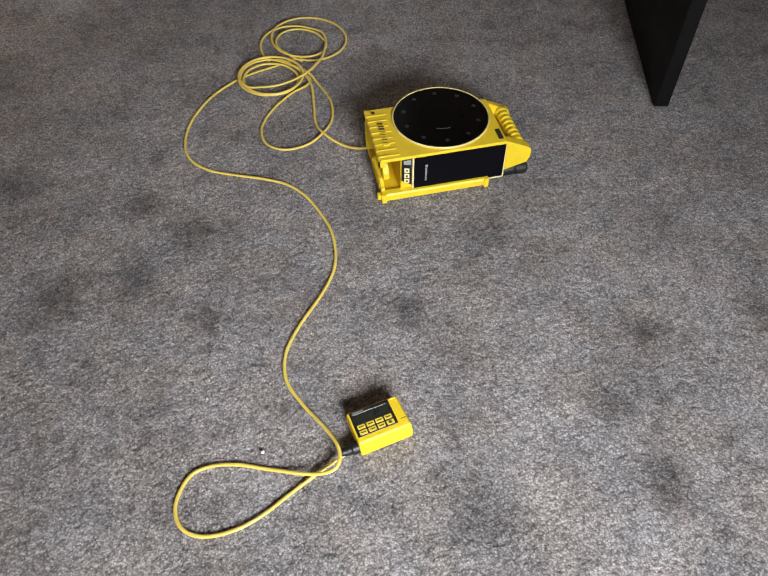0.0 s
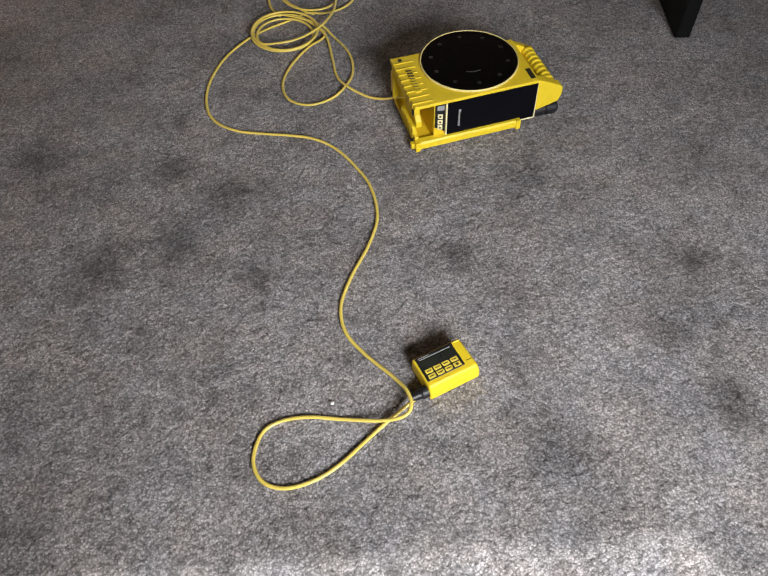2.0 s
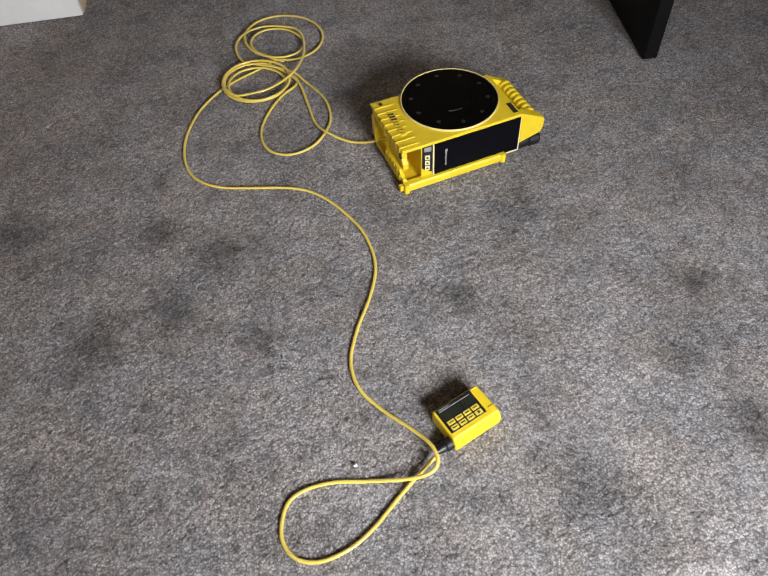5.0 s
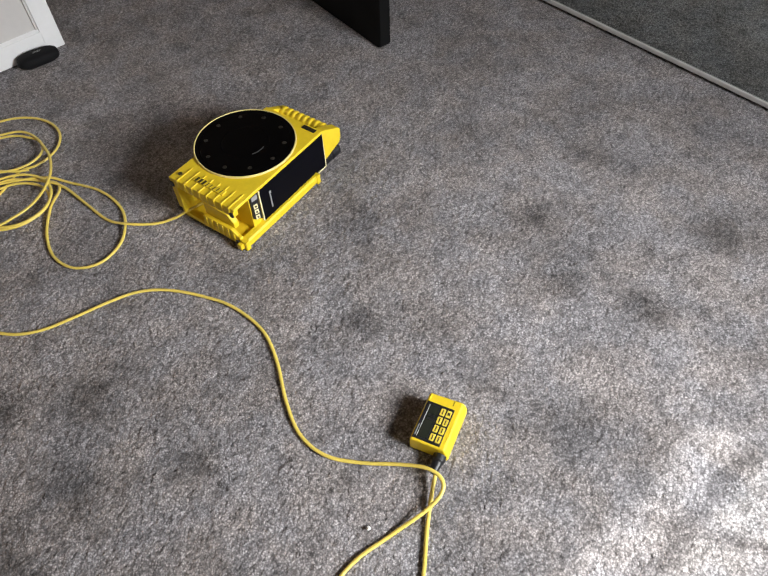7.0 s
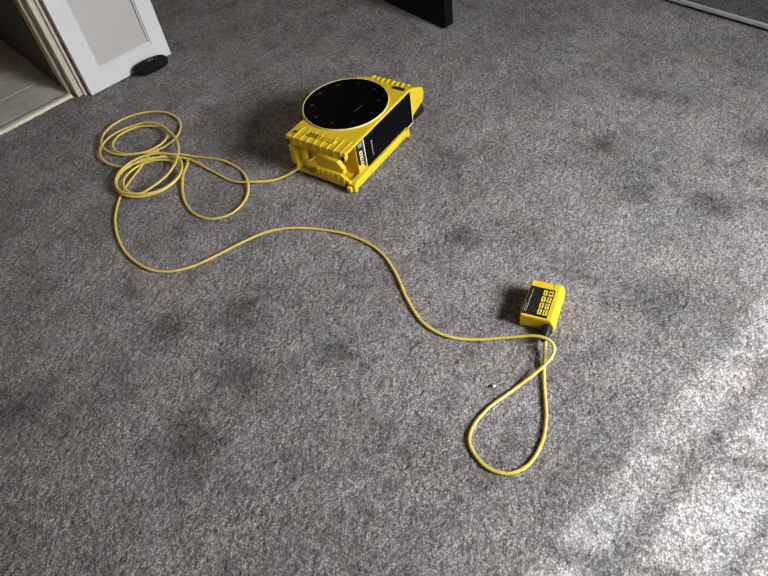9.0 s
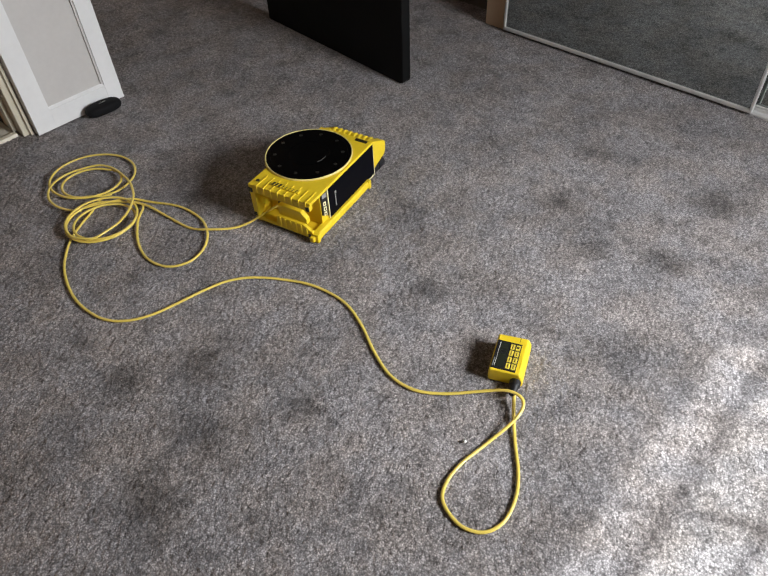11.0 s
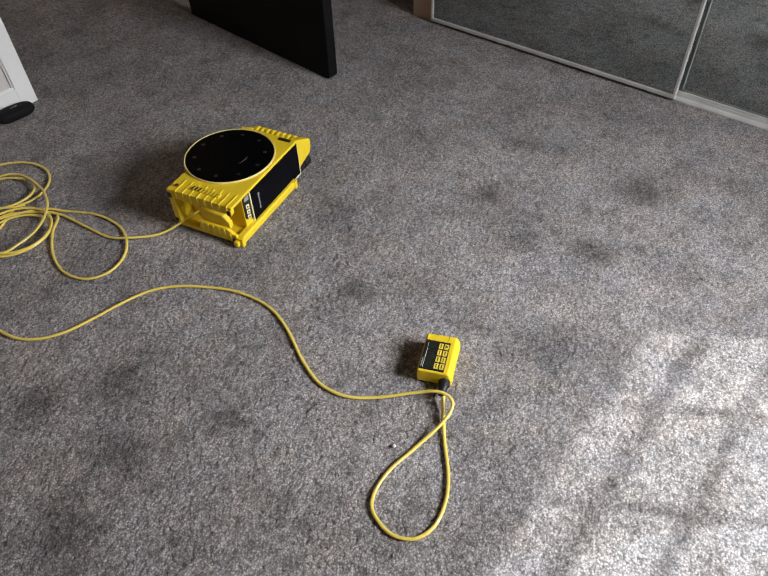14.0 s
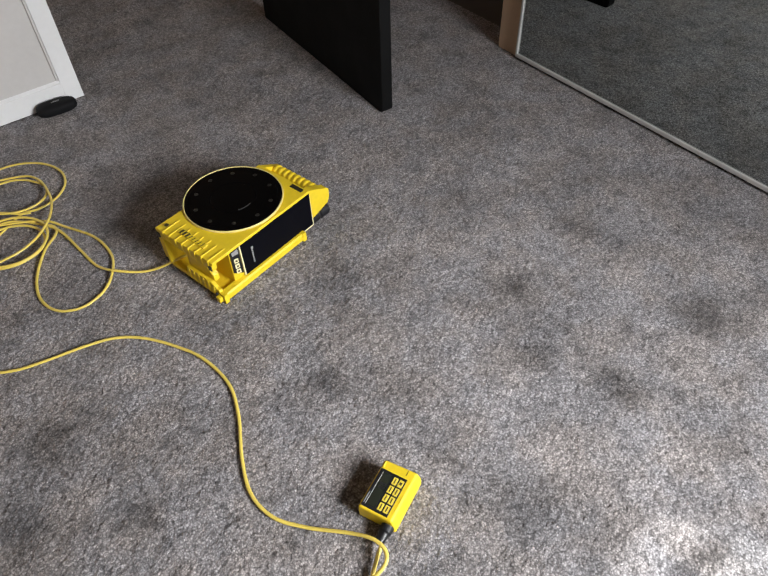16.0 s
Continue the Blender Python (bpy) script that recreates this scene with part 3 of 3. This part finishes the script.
# ---- hand unit ----
def hand_unit():
    h = thing("keypad_unit", pose(-0.045, 0.626, 0, 0, 0, 23.5), "yellow plastic keypad unit with small display and black keypad", "keypad unit")
    # sides lean in a little and the front top edge is cut back
    bm = bmesh.new()
    low = [(0.001, -0.003), (0.123, -0.002), (0.119, 0.083), (0.0, 0.083)]
    mid = [(0.000, -0.001), (0.123, -0.001), (0.118, 0.084), (-0.001, 0.084)]
    hi = [(0.001, 0.007), (0.120, 0.007), (0.117, 0.083), (0.0, 0.083)]
    rings = [[bm.verts.new((x, y, z)) for x, y in pts] for pts, z in ((low, 0.0), (mid, 0.026), (hi, 0.0445))]
    for p, q in zip(rings, rings[1:]):
        for i in range(4):
            bm.faces.new((p[i], p[(i + 1) % 4], q[(i + 1) % 4], q[i]))
    bm.faces.new(rings[0]), bm.faces.new(rings[-1])
    bmesh.ops.recalc_face_normals(bm, faces=bm.faces)
    bmesh.ops.bevel(bm, geom=bm.edges[:], offset=0.0048, segments=4, profile=0.5, affect="EDGES")
    part("case", bm, YELLOW, h, smooth=False)
    face = part("keypad_panel", box(0.005, 0.096, 0.019, 0.080, 0.0435, 0.0456, 0.0006, 1), BLACK, h, "black keypad panel")
    lcd = part("display", box(0.011, 0.089, 0.050, 0.0705, 0.0454, 0.0462), LCD, face, "dull grey-green display")
    for x in (0.054, 0.062):
        part("print_bar", box(x, x + 0.0052, 0.0525, 0.0665, 0.0462, 0.0464), BLACK, lcd)
    part("display_line", box(0.011, 0.088, 0.0716, 0.0723, 0.0455, 0.0462), WHITE_INK, face)
    part("print_bar", box(0.012, 0.038, 0.0752, 0.0772, 0.0455, 0.0460), DIM_INK, face)
    for i in range(4):
        for j in range(2):
            a, b = 0.0195 + 0.0205 * i, 0.0405 - 0.0135 * j
            k = part("key", box(a - 0.0085, a + 0.0085, b - 0.0052, b + 0.0052, 0.0454, 0.0468, 0.0006, 1), KEY, face, "pale yellow key")
            if (i, j) == (3, 1):
                part("print_bar", box(a - 0.003, a + 0.003, b - 0.003, b + 0.003, 0.0468, 0.0471), INK, k)
            else:
                part("print_bar", box(a - 0.0055, a + 0.0055, b - 0.0012, b + 0.0012, 0.0468, 0.0471), INK, k)
    part("seam", box(0.104, 0.116, 0.0255, 0.0268, 0.0440, 0.0451), INK, h)
    for x, w in ((0.022, 0.009), (0.035, 0.005), (0.044, 0.011)):
        part("embossed_mark", box(x, x + w, 0.0098, 0.0118, 0.0438, 0.0452, 0.0004, 1), SHADED_YELLOW, h)
    part("top_bead", box(0.100, 0.114, 0.0765, 0.0800, 0.0435, 0.0462, 0.001, 1), YELLOW, h)
    # black strain relief where the cord leaves the end
    boot = turned([(0.004, 0.002), (0.0140, 0.0), (0.0140, -0.014), (0.0115, -0.018), (0.0080, -0.040), (0.0055, -0.042)], (0.001, 0.0145, 0.017), "x", 24)
    part("cord_boot", boot, BLACK, h, "black rubber cord boot")
    return h


hand_unit()


# ---- the cord ----
def rounded(points, per=9):
    """A smooth line through points (Catmull-Rom)."""
    p = [np.array(q, float) for q in points]
    p = [2 * p[0] - p[1], *p, 2 * p[-1] - p[-2]]
    out = []
    for a, b, c, d in zip(p, p[1:], p[2:], p[3:]):
        for k in range(per):
            t = k / per
            out.append(0.5 * (2 * b + (c - a) * t + (2 * a - 5 * b + 4 * c - d) * t * t + (3 * b - a - 3 * c + d) * t ** 3))
    return out + [p[-2]]


def spiral(tilt, keys):
    """Points on turns of cord round a drifting centre: keys of angle (degrees), centre, two radii and height."""
    out, s = [], radians(tilt)
    for p, q in zip(keys, keys[1:]):
        n = max(2, round(abs(q[0] - p[0]) / 20))
        for i in range(n + (q is keys[-1])):
            angle, cx, cy, rx, ry, z = (u + (v - u) * i / n for u, v in zip(p, q))
            x, y = rx * math.cos(radians(angle) - s), ry * math.sin(radians(angle) - s)
            out.append((cx + x * math.cos(s) - y * math.sin(s), cy + x * math.sin(s) + y * math.cos(s), z))
    return out


def tube(bm, line, r, sides=10):
    line = [Vector(q) for q in line]
    rings = []
    for i, c in enumerate(line):
        d = (line[min(i + 1, len(line) - 1)] - line[max(i - 1, 0)]).normalized()
        side = d.cross(Vector((0, 0, 1))).normalized()
        up = side.cross(d)
        rings.append([bm.verts.new(c + r * (math.cos(math.tau * k / sides) * side + 0.72 * math.sin(math.tau * k / sides) * up)) for k in range(sides)])
    for p, q in zip(rings, rings[1:]):
        for k in range(sides):
            bm.faces.new((p[k], p[(k + 1) % sides], q[(k + 1) % sides], q[k]))
    bm.faces.new(rings[0]), bm.faces.new(rings[-1])


CR = 0.0043
Z = CR - 0.001
leader = [(-0.074, 0.625, 0.015), (-0.116, 0.597, 0.009), (-0.180, 0.547, Z), (-0.238, 0.497, Z), (-0.291, 0.466, Z), (-0.351, 0.453, Z), (-0.398, 0.470, Z),
          (-0.419, 0.515, Z), (-0.405, 0.572, Z), (-0.370, 0.597, Z), (-0.309, 0.604, Z), (-0.232, 0.593, Z), (-0.148, 0.578, 0.016), (-0.103, 0.581, 0.026),
          (-0.087, 0.602, 0.031), (-0.094, 0.638, 0.028), (-0.124, 0.684, 0.014), (-0.180, 0.748, Z)]
main = [(-0.222, 0.810, Z), (-0.231, 0.884, Z), (-0.204, 0.968, Z), (-0.156, 1.067, Z), (-0.130, 1.161, Z), (-0.143, 1.267, Z), (-0.182, 1.350, Z),
        (-0.233, 1.423, Z), (-0.290, 1.469, Z), (-0.359, 1.492, Z), (-0.440, 1.508, Z), (-0.517, 1.527, Z), (-0.576, 1.563, Z), (-0.614, 1.619, Z),
        (-0.628, 1.706, Z), (-0.617, 1.797, Z), (-0.580, 1.896, Z), (-0.517, 1.981, Z), (-0.457, 2.029, Z), (-0.390, 2.067, Z)]
far_coil = spiral(135, [(252, -0.286, 2.238, 0.145, 0.130, Z), (530, -0.288, 2.236, 0.142, 0.128, 0.012), (740, -0.316, 2.206, 0.093, 0.079, 0.013),
                        (960, -0.320, 2.200, 0.088, 0.074, 0.012), (1000, -0.322, 2.185, 0.100, 0.080, 0.006)])
near_coil = (spiral(130, [(222, -0.325, 2.172, 0.146, 0.118, 0.008), (66, -0.325, 2.172, 0.146, 0.118, 0.016)])
             + [(-0.247, 2.268, 0.017), (-0.228, 2.236, 0.018), (-0.220, 2.195, 0.019), (-0.221, 2.145, 0.020), (-0.229, 2.085, 0.022), (-0.254, 2.021, 0.026), (-0.282, 1.981, 0.027), (-0.320, 1.947, 0.026), (-0.366, 1.925, 0.024),
                (-0.416, 1.918, 0.023), (-0.462, 1.922, 0.022)]
             + spiral(145, [(-170, -0.390, 1.985, 0.114, 0.104, 0.022), (-380, -0.396, 1.990, 0.115, 0.107, 0.022), (-500, -0.390, 1.980, 0.100, 0.092, 0.018),
                            (-740, -0.384, 1.972, 0.088, 0.079, 0.014), (-860, -0.392, 1.985, 0.104, 0.096, 0.012), (-985, -0.400, 1.992, 0.112, 0.104, 0.012)]))
loop = [(-0.285, 2.030, 0.012), (-0.233, 1.963, Z), (-0.184, 1.866, Z), (-0.175, 1.767, Z), (-0.203, 1.690, 0.007), (-0.249, 1.643, Z),
        (-0.315, 1.624, Z), (-0.373, 1.656, Z), (-0.394, 1.730, Z), (-0.372, 1.818, Z), (-0.319, 1.902, 0.007), (-0.270, 1.948, 0.008), (-0.262, 1.985, 0.006), (-0.285, 2.020, 0.005)]
tail = spiral(145, [(300, -0.396, 1.988, 0.107, 0.100, 0.014), (62, -0.398, 1.990, 0.110, 0.102, 0.012)]) + [(-0.300, 2.030, 0.010), (-0.256, 1.955, 0.009), (-0.238, 1.842, Z), (-0.225, 1.751, Z),
        (-0.194, 1.689, 0.012), (-0.140, 1.646, 0.005), (-0.092, 1.622, 0.009), (-0.040, 1.600, 0.028), (0.008, 1.574, 0.050), (0.035, 1.568, 0.06)]
cord = thing("cord", pose(-0.17, 0.70, 0), "long yellow plastic cord lying in loose loops on the carpet", "cord")
for name, line in (("lead", leader + main + far_coil), ("coil", near_coil + loop), ("tail", tail)):
    bm = bmesh.new()
    tube(bm, rounded([(x + 0.17, y - 0.70, z) for x, y, z in line]), CR)
    part(name, bm, CORD, cord, smooth=True)


# ---- black case by the door ----
def soft_case():
    bm = bmesh.new()
    bmesh.ops.create_uvsphere(bm, u_segments=28, v_segments=16, radius=1.0)
    for v in bm.verts:
        x, y, z = v.co
        k = lambda c, p: math.copysign(abs(c) ** p, c)
        v.co = (0.071 * k(x, 0.60), 0.034 * k(y, 0.7) * (1 - 0.10 * x), 0.022 + 0.022 * k(z, 0.75))
    ob = mesh_ob("spectacle_case", bm, CASE, True)
    ob.matrix_world = pose(-0.030, 2.592, 0, 0, 0, -6)
    tagged(ob, "black rounded spectacle case lying against the door leaf", "case")
    m = box(-0.012, 0.014, -0.004, -0.002, 0.0430, 0.0442)
    box(-0.006, 0.018, 0.001, 0.003, 0.0430, 0.0442, bm=m)
    part("print_mark", m, DIM_INK, ob, "faint worn print")
    return ob


soft_case()

# ---- a scrap of lint ----
bm = bmesh.new()
bmesh.ops.create_icosphere(bm, subdivisions=2, radius=0.0045)
for v in bm.verts:
    v.co *= 1 + 0.35 * noise.noise(v.co * 400)
    v.co.z *= 0.7
lint = mesh_ob("lint", bm, LINT, True)
lint.location = (-0.255, 0.633, 0.003)
tagged(lint, "tiny scrap of white lint on the carpet", "lint")
